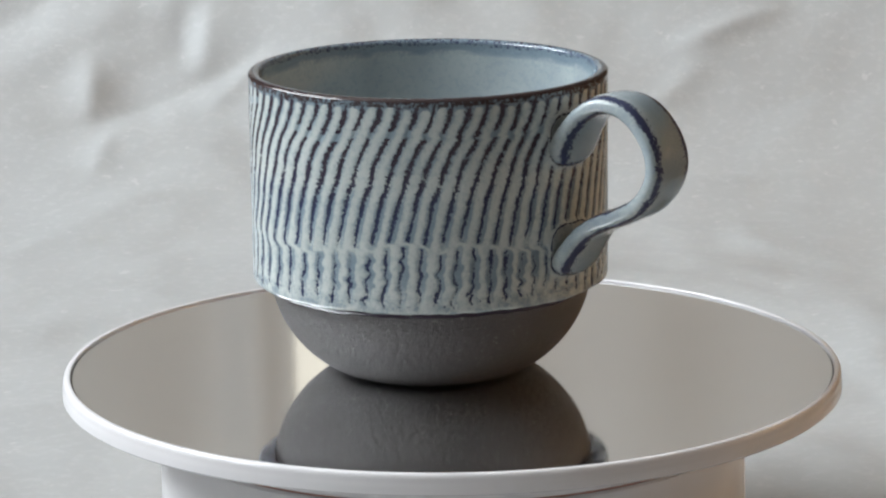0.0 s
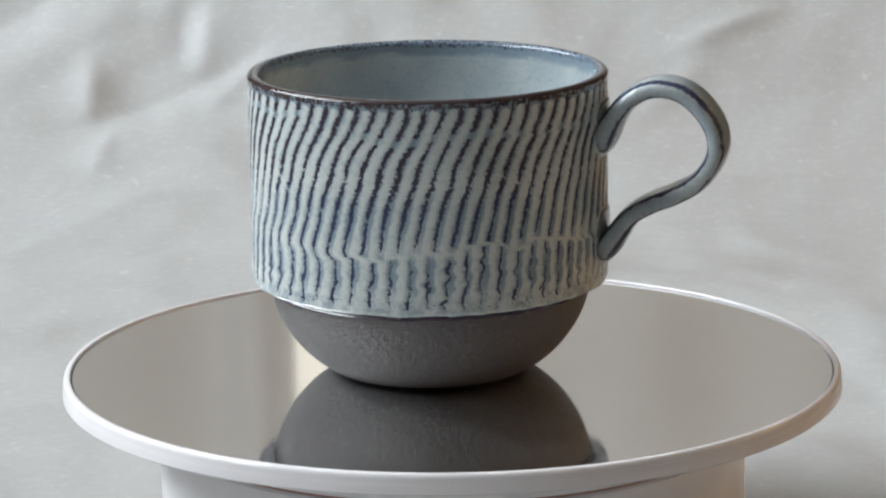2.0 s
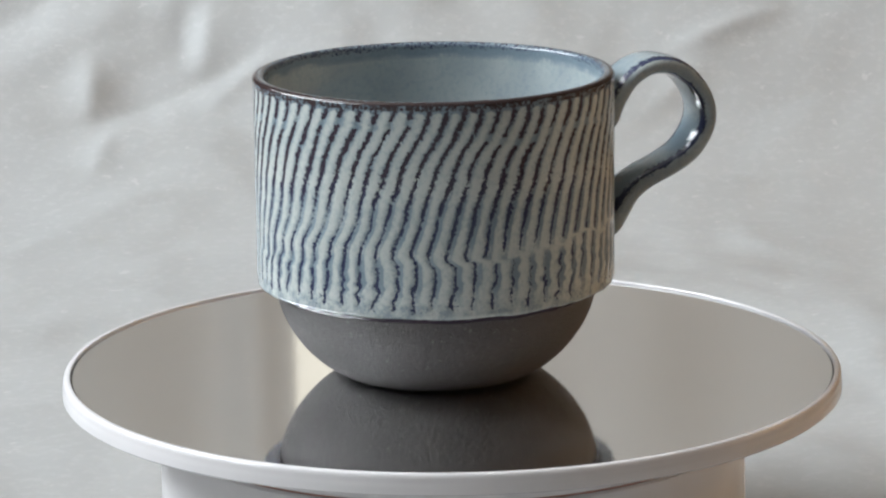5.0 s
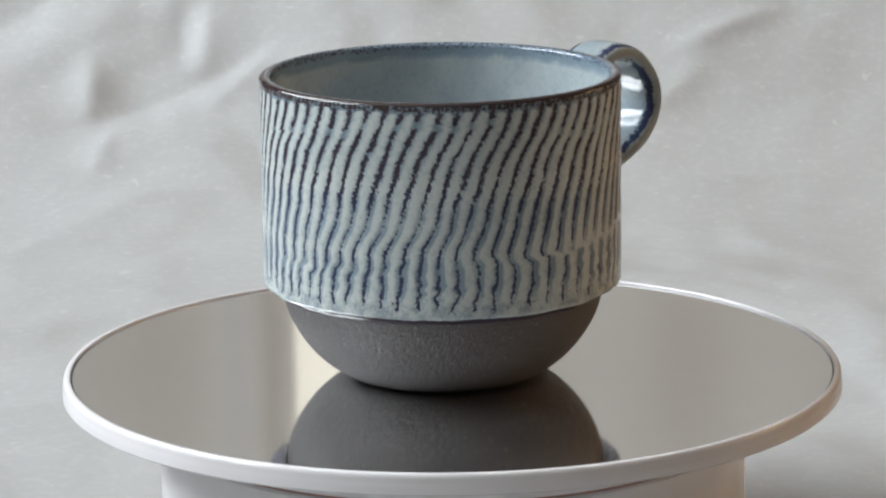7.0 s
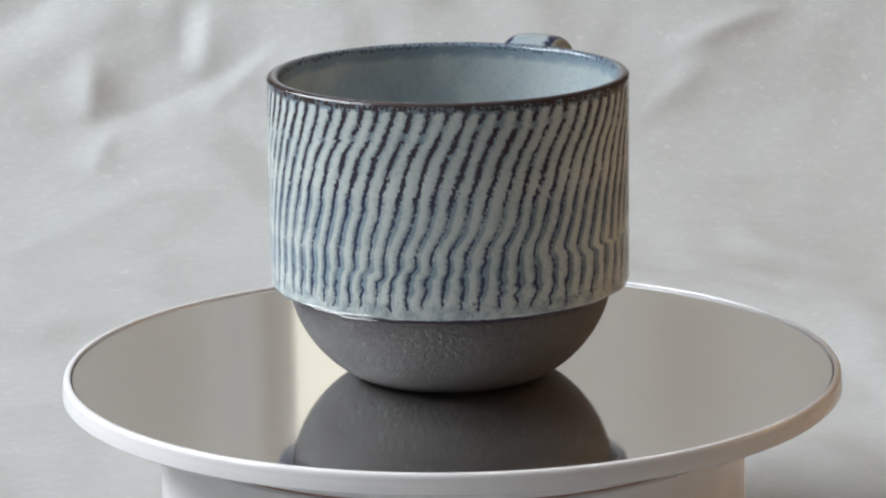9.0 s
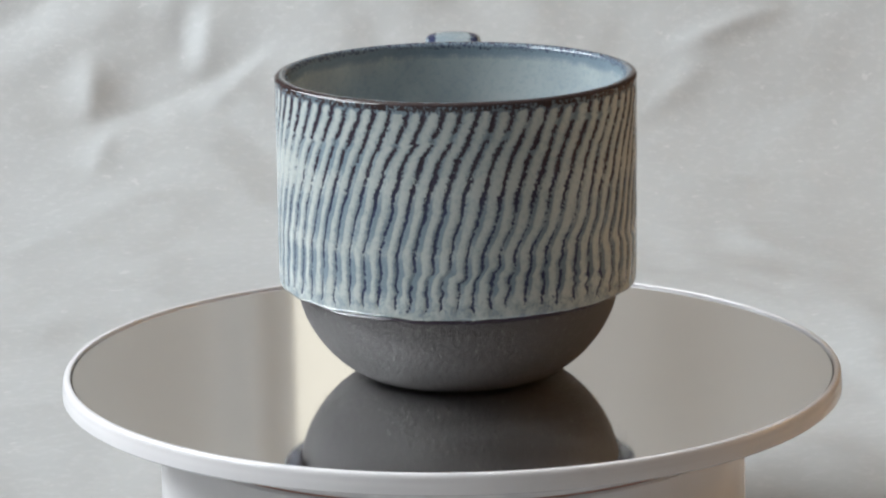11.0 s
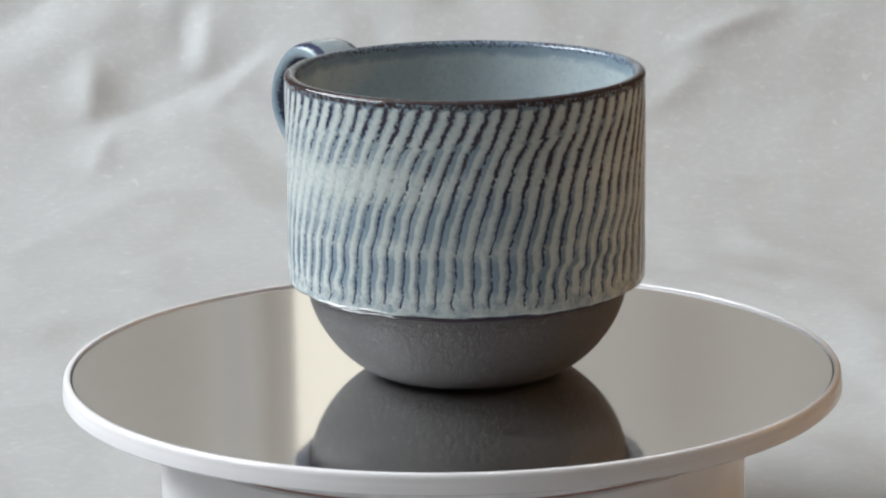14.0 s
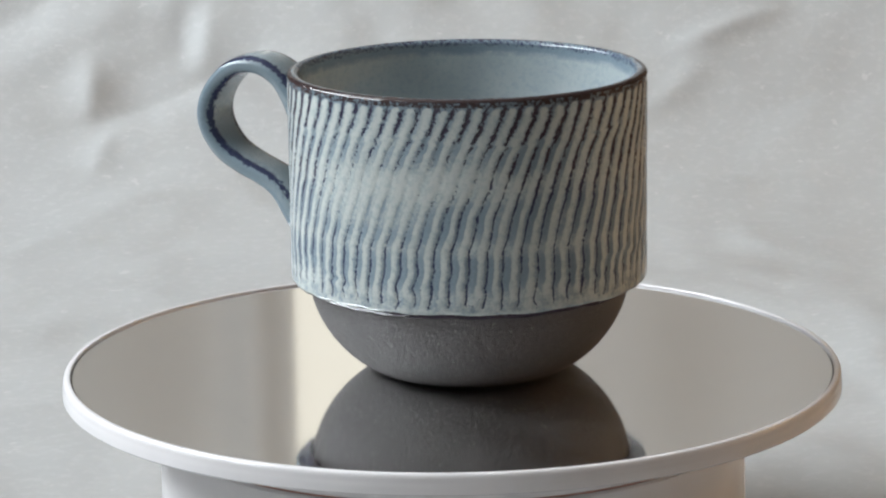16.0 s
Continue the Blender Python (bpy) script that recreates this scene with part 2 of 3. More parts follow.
def room():
    x0, x1, y0, y1, z0, z1 = ROOM_X0, ROOM_X1, ROOM_Y0, ROOM_Y1, ROOM_Z0, ROOM_Z1
    def plane(name, lo, hi, mat, label, cat):
        return tagged(box(name, lo, hi, mat), label, cat, kind="structure")
    plane("floor", (x0 - W, y0 - W, z0 - W), (x1 + W, y1 + W, z0), FLOOR_WOOD, "brown wooden floor of the room", "floor")
    plane("ceiling", (x0 - W, y0 - W, z1), (x1 + W, y1 + W, z1 + W), CEILING_WHITE, "off-white painted plain ceiling", "ceiling")
    plane("wall_south", (x0, y0 - W, z0), (x1, y0, z1), PLASTER, "warm beige plaster wall of the room", "wall")
    plane("wall_east", (x1, y0 - W, z0), (x1 + W, y1 + W, z1), PLASTER, "warm beige plaster wall of the room", "wall")
    # the two walls with windows are built in four pieces round the opening
    def pierced(name, lo, hi, wlo, whi, to_world, label):
        bm = bmesh.new()
        for (a, c), (b, d) in (((lo[0], lo[1]), (hi[0], wlo[1])), ((lo[0], whi[1]), (hi[0], hi[1])), ((lo[0], wlo[1]), (wlo[0], whi[1])), ((whi[0], wlo[1]), (hi[0], whi[1]))):
            for v in bmesh.ops.create_cube(bm, size=1.0)["verts"]:
                v.co = to_world(v.co.x * W, (a + b) / 2 + v.co.y * (b - a), (c + d) / 2 + v.co.z * (d - c))
        bmesh.ops.recalc_face_normals(bm, faces=bm.faces)
        tagged(from_bm(name, bm, PLASTER, smooth=False), label, "wall", kind="structure")
    pierced("wall_west", (y0 - W, z0), (y1 + W, z1), (WIN_Y0, WIN_Z0), (WIN_Y1, WIN_Z1), lambda d, u, z: Vector((x0 - W / 2 + d, u, z)), "warm beige plaster wall with a wide window")
    pierced("wall_north", (x0, z0), (x1, z1), (BACK_X0, BACK_Z0), (BACK_X1, BACK_Z1), lambda d, u, z: Vector((u, y1 + W / 2 + d, z)), "warm beige plaster wall with a curtained window")
    plane("backdrop", (BACK_X0 - 0.6, y1 + 0.5, BACK_Z0 - 0.5), (BACK_X1 + 0.6, y1 + 0.52, BACK_Z1 + 0.5), HAZE, "bright hazy cream distance outside the window", "backdrop")
    win = tagged(empty("window_1"), "wide white-framed window giving cool daylight", "window", kind="structure")
    win.location = (x0 - 0.06, (WIN_Y0 + WIN_Y1) / 2, (WIN_Z0 + WIN_Z1) / 2)
    hy, hz, f = (WIN_Y1 - WIN_Y0) / 2, (WIN_Z1 - WIN_Z0) / 2, 0.045
    for lo, hi in (((-hy, -hz), (hy, -hz + f)), ((-hy, hz - f), (hy, hz)), ((-hy, -hz + f), (-hy + f, hz - f)), ((hy - f, -hz + f), (hy, hz - f))):
        box("window_frame", (-0.03, lo[0], lo[1]), (0.03, hi[0], hi[1]), FRAME_PAINT, win, 0.004)
    box("transom", (0.045, -hy + f, -0.09), (0.085, hy - f, 0.09), FRAME_PAINT, win, 0.004)
    win = tagged(empty("window_2"), "white-framed window behind drawn curtains", "window", kind="structure")
    win.location = ((BACK_X0 + BACK_X1) / 2, y1 + 0.06, (BACK_Z0 + BACK_Z1) / 2)
    hx, hz = (BACK_X1 - BACK_X0) / 2, (BACK_Z1 - BACK_Z0) / 2
    for lo, hi in (((-hx, -hz), (hx, -hz + f)), ((-hx, hz - f), (hx, hz)), ((-hx, -hz + f), (-hx + f, hz - f)), ((hx - f, -hz + f), (hx, hz - f))):
        box("window_frame", (lo[0], -0.03, lo[1]), (hi[0], 0.03, hi[1]), FRAME_PAINT, win, 0.004)


def curtain(xa, xb, folds, depth, seed):
    """A hanging cloth with rounded folds and a thickness."""
    n, k = 240, 12
    x = np.linspace(xa, xb, n)
    u = (x - xa) / 0.6 * folds
    wave = depth * (np.sin(2 * math.pi * (u + 0.25 * lattice(seed, u * 1.3, u * 0))) + 0.5 * lattice(seed + 1, u * 2.1, u * 0))
    wave = wave + 0.024 * np.exp(-((x + 0.206) / 0.026) ** 2)
    z = np.linspace(BACK_Z0 - 0.25, BACK_Z1 + 0.12, k)
    X, ZZ = np.meshgrid(x, z, indexing="ij")
    Y = ROOM_Y1 - 0.07 - wave[:, None] * (1 + 0.1 * (ZZ - 0.8))
    me = grid_mesh("curtain", np.stack([X, Y, ZZ], -1), n, k)
    ob = from_mesh("curtain", me, CURTAIN)
    mod = ob.modifiers.new("cloth", "SOLIDIFY")
    mod.thickness = 0.002
    return tagged(ob, "plain pale taupe cloth curtain hanging in soft folds", "curtain", "drawn curtains")


room()
curtain(BACK_X0 - 0.1, GAP_X0, 2.6, 0.010, 70)
curtain(GAP_X1, BACK_X1 + 0.1, 3.0, 0.006, 75)


def bulbs():
    """Small warm lamps on cords at the far side of the room; the glaze mirrors them as sparks."""
    for x, y, z in ((1.05, 0.30, 0.50), (1.00, 0.54, 0.35), (1.15, 0.19, 0.27), (0.98, 0.66, 0.60), (1.10, 0.04, 0.24)):
        lamp = tagged(empty("pendant_lamp"), "small warm glowing bulb on a thin cord", "lamp", "pendant lamps")
        lamp.location = (x, y, z)
        lathe("bulb", [(0, -0.0065)] + [(0.0065 * math.sin(a), -0.0065 * math.cos(a)) for a in np.linspace(0.3, 2.6, 10)] + [(0, 0.0062)], BULB, lamp, steps=24)
        lathe("socket", [(0, 0.0058), (0.005, 0.0058), (0.007, 0.034), (0.005, 0.0565), (0, 0.0565)], BRASS, lamp, steps=24)
        lathe("cord", [(0, 0.0565), (0.0025, 0.0565), (0.0025, ROOM_Z1 - z), (0, ROOM_Z1 - z)], SHADE_AND_CORD, lamp, steps=8)


bulbs()


def table():
    t = tagged(empty("table"), "brown wooden table covered by the paper", "table")
    t.location = (0, 0, TABLE_Z - 0.004)
    box("tabletop", (-0.85, -1.15, -0.035), (0.85, 0.98, 0), TABLE_WOOD, t, 0.004)
    for sx in (-1, 1):
        for y in (-1.08, 0.91):
            box("leg", (sx * 0.78 - 0.03, y - 0.03, ROOM_Z0 - TABLE_Z + 0.004), (sx * 0.78 + 0.03, y + 0.03, -0.0352), TABLE_WOOD, t, 0.004)


table()


# ---- crumpled paper sweep: lies under the turntable, then rises behind it ----
BEND_Y, BEND_R = 0.36, 0.30


def paper_sweep():
    """One sheet, x across, s along; folds are heights off the sheet."""
    xs = np.linspace(-0.34, 0.25, 260)
    ss = np.concatenate([np.linspace(-1.05, -0.25, 60), np.linspace(-0.2475, 0.660, 380)])
    X, S = np.meshgrid(xs, ss, indexing="ij")
    # soft large rolls, then crossing creases of crumpled paper, then small crackle
    wx = X + 0.035 * (lattice(3, X * 9, S * 9) - 0.5)
    ws = S + 0.035 * (lattice(4, X * 9, S * 9) - 0.5)
    h = 0.009 * (lattice(11, wx * 7 + 3, ws * 9) - 0.5)
    for k, (scale, ang, amp) in enumerate(((13, 0.5, 0.0075), (24, -0.7, 0.0052), (41, 1.1, 0.0030), (75, 0.2, 0.0017), (140, -0.4, 0.0007))):
        c, s = math.cos(ang), math.sin(ang)
        u, v = (wx * c + ws * s) * scale, (-wx * s + ws * c) * scale * 0.55
        h += amp * facets(20 + k, u + 0.3 * lattice(80 + k, u, v), v)
    h *= 1 - 0.38 * step(-0.01, 0.07, X) * step(0.30, 0.42, S)
    # single long creases: from (x, s) to (x, s), height and half-width
    for xa, sa, xb, sb, amp, wid in (
            (0.086, 0.529, 0.138, 0.559, 0.0032, 0.008), (0.080, 0.444, 0.159, 0.448, 0.0016, 0.005), (0.153, 0.578, 0.189, 0.565, 0.0030, 0.008),
            (0.113, 0.380, 0.124, 0.366, 0.0016, 0.003), (-0.158, 0.482, -0.109, 0.513, -0.0042, 0.016), (-0.109, 0.513, -0.076, 0.538, -0.0034, 0.012),
            (-0.145, 0.530, -0.144, 0.492, 0.0040, 0.010), (-0.109, 0.561, -0.109, 0.531, -0.0030, 0.012), (-0.099, 0.562, -0.100, 0.531, 0.0036, 0.010),
            (-0.135, 0.478, -0.139, 0.450, 0.0026, 0.006), (-0.092, 0.504, -0.079, 0.526, 0.0026, 0.008), (-0.149, 0.449, -0.111, 0.451, -0.0016, 0.007),
            (-0.155, 0.379, -0.099, 0.392, 0.0013, 0.008), (-0.127, 0.424, -0.086, 0.434, 0.0014, 0.008), (0.081, 0.496, 0.105, 0.525, 0.0026, 0.009),
            (0.083, 0.406, 0.145, 0.409, -0.0012, 0.006)):
        dx, ds = xb - xa, sb - sa
        ln = math.hypot(dx, ds)
        along = ((X - xa) * dx + (S - sa) * ds) / ln
        across = np.abs((X - xa) * -ds + (S - sa) * dx) / ln + 0.0025 * lattice(95, X * 120, S * 120)
        h += 1.5 * amp * np.exp(-across / wid) * step(-0.014, 0.4 * ln, along) * step(ln + 0.014, 0.6 * ln, along)
    # the sheet is soft: its creases are rounded
    for ax in (0, 1):
        h = (np.roll(h, 1, ax) + 2 * h + np.roll(h, -1, ax)) / 4
    h -= h.min()
    wall = step(BEND_Y - 0.05, BEND_Y + 0.30, S)
    h *= 0.72 + 0.28 * wall
    # flat under the turntable's foot
    h *= 0.15 + 0.85 * step(0.085, 0.16, np.hypot(X, S))
    a = np.clip((S - BEND_Y) / BEND_R, 0, math.pi / 2)
    Y = np.minimum(S, BEND_Y) + BEND_R * np.sin(a) - h * np.sin(a)
    Z = TABLE_Z + BEND_R * (1 - np.cos(a)) + h * np.cos(a)
    me = grid_mesh("paper_backdrop", np.stack([X, Y, Z], -1), len(xs), len(ss))
    ob = from_mesh("paper_backdrop", me, PAPER)
    tagged(ob, "crumpled off-white paper sheet lying flat and curving upwards", "paper backdrop", kind="structure")
    return ob


paper_sweep()

# ---- turntable ----
MIRROR_R, LIP_IN, LIP_OUT, BASE_R = 0.0970, 0.0974, 0.0995, 0.0752
AXIS_X = 0.0003


def turntable():
    t = tagged(empty("turntable"), "white plastic display turntable with a round mirror top", "turntable")
    t.location = (AXIS_X, 0, TABLE_Z)
    k = -TABLE_Z
    lathe("base", [(0, 0.0)] + [(BASE_R - 0.001, 0.0), (BASE_R, 0.001), (BASE_R, k - 0.0148), (BASE_R - 0.0006, k - 0.0142), (0, k - 0.0142)], WHITE_ABS, t, "white drum-shaped turntable base", 160)
    lathe("bearing", [(0, k - 0.0141), (BASE_R - 0.0008, k - 0.0141), (BASE_R - 0.0008, k - 0.0137), (0, k - 0.0137)], GAP_DARK, t, "reddish brown shadow gap ring", 128)
    platter = empty("platter")
    platter.parent = t
    platter.location = (0, 0, k)
    lathe("rim", [(0, -0.0136), (BASE_R - 0.0006, -0.0136), (BASE_R, -0.0130), (BASE_R + 0.003, -0.0078), (0.090, -0.0056), (LIP_OUT - 0.0006, -0.0046)]
          + rounded(LIP_OUT, -0.0041, LIP_OUT - 0.0002, -0.0016, 3) + rounded(LIP_OUT - 0.0002, -0.0008, LIP_OUT - 0.0012, 0.0007)
          + [(LIP_IN + 0.0003, 0.0007), (LIP_IN, 0.0004), (LIP_IN, -0.0012), (0, -0.0012)], WHITE_ABS, platter, "glossy white raised rim", 256)
    # added dark ring: shade and reflection of the lip's inner wall as colour
    lathe("lip_shade", [(0, -0.0011), (LIP_IN - 0.00005, -0.0011), (LIP_IN - 0.00005, -0.0004), (MIRROR_R - 0.0001, -0.0004), (0, -0.0004)], SHADE_AND_CORD, platter, "dark ring round the mirror, painted for the lip's shade", 256)
    lathe("mirror", [(0, -0.00035), (MIRROR_R, -0.00035), (MIRROR_R, 0.0), (0, 0.0)], MIRROR, platter, "round silver mirror disc", 256)
    return platter


PLATTER = turntable()

# ---- mug ----
WALL_R, RIM_Z, INNER_R, EDGE_R, EDGE_Z, FOOT_R = 0.0453, 0.0772, 0.0423, 0.0413, 0.0235, 0.022
HANDLE_AT = 155.5


def stroke_fields(T, Z):
    """Chattered cuts of the wall. T: angle round the mug in degrees, Z: height in mm. Returns stroke, pool, tone, relief."""
    # 67 cuts round the mug, a little wider spaced on one side
    knots = np.array([-115.5, -94.7, -84.3, -63.7, -47.7, -37.1, -20.6, -3.7, 7.2, 18.3, 33.7, 49.6, 60.2, 71.6, 88.4, 126.5, 244.5])
    count = np.array([0, 4, 6, 10, 13, 15, 18, 21, 23, 25, 28, 31, 33, 35, 38, 45, 67.0])
    # how far a cut has run sideways at each height; the turns of the spiral meet differently round the mug
    upper_z = np.array([40.0, 44, 48, 52, 56, 60.4, 64, 68, 72, 75])
    upper = np.interp(Z, upper_z, [-7.0, -5.9, -4.8, -3.5, -1.7, 0, 1.8, 4.5, 6.9, 7.9])
    upper = upper + np.interp(T, [-45, -30, -15, 5, 22, 45, 62, 80], [0.0, 0.6, -1.3, -2.6, -2.0, -1.2, 0.3, 0.0]) * step(47, 40, Z)
    upper = upper + np.interp(T, [-110, -85, -60, -42], [-2.7, -1.6, -0.6, 0.0]) * np.clip((54 - Z) / 20, 0, 1)
    upper = upper + np.interp(T, [-110, -85, -30, 45, 90], [0.0, -0.5, 0.9, -0.2, 0.1]) * np.exp(-((Z - 49) / 4.5) ** 2)
    upper = upper + np.interp(T, [-60, -30, 5, 25, 48, 62, 85], [0, 0.3, -0.9, -0.2, 1.0, 1.0, 0]) * step(64, 69, Z)
    lower = np.interp(T, [-180, -108, -85, -60, -45, -30, -15, 5, 20, 32, 45, 60, 75, 90, 130, 180], [-7.5, -10.4, -8.8, -7.9, -7.6, -9.6, -11.2, -11.0, -9.4, -7.4, -6.0, -4.1, -3.3, -2.7, -2.7, -7.5])
    lower = lower + np.interp(Z, [25, 28, 32, 36], [-0.7, -0.5, 0.0, 0.3])
    # rows of the tool: each turn sets the cuts off a little
    jog_z = np.interp(T, [-180, -120, -60, -20, 30, 65, 95, 130, 180], [34, 33, 33, 35, 37.5, 38.6, 40.6, 40.2, 34])
    jog = (Z - jog_z)
    messy = step(48, 62, T) * step(150, 130, T)
    bend = 1.4 - 1.2 * messy
    seam = jog_z - 2.6 * (lattice(31, (T + 180) / 360 * 50, Z * 0, 50) - 0.5)
    joint = step(-bend, bend, Z - seam)
    cut_off = messy * np.exp(-((Z - seam) / 0.50) ** 2)
    lean = lower * (1 - joint) + upper * joint
    # each cut of the second row starts a little beside the one above it
    gap_line = np.interp(T, [-180, -110, -60, -40, -22, 5, 20, 37, 50, 75, 110, 180], [67, 67, 66.5, 66.5, 68.8, 71, 72, 71.6, 68.6, 68, 68, 67]) + 2.6 * (lattice(66, (T + 180) / 360 * 30, Z * 0, 30) - 0.5)
    lean = lean + 1.1 * lattice(67, (T + 180) / 360 * 45, Z * 0, 45) * step(0.3, -0.3, Z - gap_line) * np.exp(-np.clip(gap_line - Z, 0, 9) / 3.0)
    row = Z / 8.3 + T / 360
    lean = lean + 0.2 * (np.abs(2 * (row - np.floor(row)) - 1) - 0.5)
    turn = (T + 180) / 360
    lean = lean + 0.7 * (lattice(49, turn * 67, np.floor(row) * 1.0 + 0.5, 67) - 0.5)
    lean = lean + 0.5 * (lattice(32, turn * 67, Z / 5.0, 67) - 0.5) + 0.35 * (lattice(33, turn * 18, Z / 8.0, 18) - 0.5) + 0.35 * (lattice(34, turn * 200, Z / 1.1, 200) - 0.5)
    jumble = step(jog_z + 1, jog_z - 3, Z) * (0.30 + 0.80 * step(40, 70, T) * step(175, 140, T) + 0.8 * np.exp(-((T + 32) / 16) ** 2))
    lean = lean + jumble * 1.3 * (lattice(46, turn * 134, Z / 1.7, 134) - 0.5)
    # short broken zigzag next to the foot
    saw = Z / 7.0 + 2.6 * lattice(58, turn * 24, Z / 9, 24)
    tri = 2 * np.abs(saw - np.floor(saw) - 0.5)
    zig = step(35, 30, Z + 4 * (lattice(59, turn * 20, Z * 0, 20) - 0.5))
    lean = lean + 1.7 * zig * (tri - 0.5) * lattice(60, turn * 40, Z / 6, 40)
    A = T - lean
    far = step(0, -70, T)
    A = np.where(A < -115.5, A + 360, A)
    idx = np.interp(A, knots, count)
    u = idx - np.floor(idx)
    which = np.mod(np.floor(idx + 0.5), 67)
    d = np.where(u > 0.5, u - 1, u)          # signed distance from a cut's sharp edge, in pitches
    own = lattice(35, which + 0.5, Z / 6.0)
    # stroke: dark core, broad near the top, thin lower down
    low = step(58, 44, Z)
    thin = step(-25, -65, T) * step(69, 64, Z)
    half = (1 - 0.26 * thin) * (0.165 - (0.060 + 0.025 * far) * low) * (0.78 + 0.45 * own)
    core = 1 - np.abs(d - 0.02) / half
    stroke = np.clip(0.5 + 0.55 * core, 0, 1)
    # strokes fade in pale places and break at the rows
    pale = np.exp(-(((T + 118) / 20) ** 2) - ((Z - 50) / 8.0) ** 2) + 0.75 * np.exp(-(((T + 92) / 16) ** 2) - ((Z - 58) / 6.0) ** 2)
    pale = pale + 0.62 * np.exp(-(((T - 3) / 22) ** 2) - ((Z - 47.5) / 4.2) ** 2)
    worn = np.exp(-(((T + 124) / 30) ** 2) - ((Z - 64) / 13.0) ** 2)
    pale = pale + 0.5 * worn
    weak = np.clip(0.86 * pale, 0, 1)
    gap_z = gap_line + 2.0 * (lattice(36, which + 0.5, Z * 0) - 0.5)
    gap = np.exp(-((Z - gap_z) / 0.9) ** 4) * step(0.30, 0.55, lattice(37, which + 0.5, Z * 0 + 2.5)) * 0.92
    patchy = step(0.30, 0.65, lattice(38, turn * 67, Z / 1.5, 67))
    broken = np.exp(-((jog + 3.0 * (own - 0.5)) / 1.2) ** 2) * patchy * (0.55 + 0.35 * messy + 0.3 * np.exp(-((T + 32) / 16) ** 2))
    foot = step(27.4, 25.0, Z + 3.0 * (own - 0.5))
    top = step(74.0, 75.4, Z)
    keep = (1 - 0.80 * cut_off) * (1 - weak) * (1 - gap) * (1 - broken) * (1 - foot)
    flick = 0.66 + 0.58 * lattice(39, turn * 134, Z / 1.7, 134)
    stroke = stroke * np.clip(keep * flick, 0, 1)
    # bare clay showing as crumbs near the foot
    mess = step(jog_z + 2, jog_z - 3, Z) * step(40, 75, T) * step(175, 140, T)
    stroke = stroke * (1 - 0.40 * mess * step(0.42, 0.70, lattice(45, turn * 134, Z / 2.6, 134)))
    crumbs = np.exp(-((Z - 27.2) / 2.2) ** 2) * step(0.62, 0.85, lattice(40, turn * 200, Z / 1.3, 200)) * 0.34
    stroke = np.maximum(stroke, crumbs)
    # blue glaze pooled on the right of each cut, widest low down
    low = np.maximum(np.maximum(low, 0.8 * step(66, 54, Z)), thin)
    wide = 0.19 + (0.12 + 0.09 * far) * low
    pool = step(-0.04, 0.05, d) * step(wide + 0.13, wide - 0.03, np.where(d < -0.25, d + 1, d)) * (0.62 + 0.38 * low)
    pool = np.maximum(pool, 0.95 * np.exp(-((d - 0.05) / 0.33) ** 2)) * (0.55 + 0.6 * own) * (1 - foot) * (1 - 0.65 * weak)
    pool = np.maximum(pool, 0.62 * weak * np.exp(-((d - 0.08) / 0.2) ** 2))
    pool = pool + 0.10 * step(0.45, 0.8, lattice(44, turn * 22, Z / 7, 22)) * (1 - step(56, 64, Z))
    # the pools sit in the two lower rows and end in round tips
    rows = np.exp(-((Z - 47.5) / 6.0) ** 4) + np.exp(-((Z - 34.5) / 4.6) ** 4) + step(56, 62, Z)
    pool = pool * (0.62 + 0.56 * np.clip(rows, 0, 1)) * (1 - 0.45 * cut_off)
    # darker blue band under the rim, thin glaze at the lower edge
    edge = 74.8 - 2.3 * np.exp(-((d - 0.04) / 0.20) ** 2) + 0.9 * (lattice(42, turn * 134, Z * 0, 134) - 0.5)
    band = step(edge - 0.5, edge + 0.5, Z)
    pool = np.maximum(pool, band * 0.95)
    pool = np.maximum(pool, step(30, 27, Z) * (0.15 + 0.55 * lattice(48, turn * 150, Z / 1.5, 150)))
    stroke = np.maximum(stroke * (1 - 0.2 * top), band * (0.20 + 0.36 * lattice(43, turn * 134, Z / 1.1, 134)))
    stroke = np.maximum(stroke, step(23.45, 23.10, Z + 0.4 * (lattice(47, turn * 200, Z * 0, 200) - 0.5)))
    tone = step(46, 64, Z + 6 * (lattice(41, turn * 30, Z / 4, 30) - 0.5))
    tone = tone * (1 - 0.8 * worn)
    tone = np.maximum(tone, step(24.0, 23.4, Z))
    relief = np.exp(-((d - 0.06) / (0.13 + 0.06 * low)) ** 2) * (1 - foot) * (1 - top) * (1 - 0.6 * weak) * (1 - messy * np.exp(-((Z - seam) / 1.3) ** 2))
    return stroke, pool, tone, relief


def wall_profile():
    """Outer wall from the lower edge up to just under the rim, in fine steps: (r, z)."""
    # a rolled bead of glaze closes the lower edge
    bead = [(EDGE_R - 0.0004 + 0.0007 * math.cos(a), EDGE_Z - 0.0003 + 0.0011 * math.sin(a)) for a in np.linspace(-1.4, 1.3, 14)]
    corner = bead + rounded(WALL_R, 0.0251, WALL_R - 0.0012, 0.0239, 12)[::-1]
    straight = [(WALL_R, z) for z in np.linspace(0.0251, 0.0752, 270)[1:]]
    return corner + straight


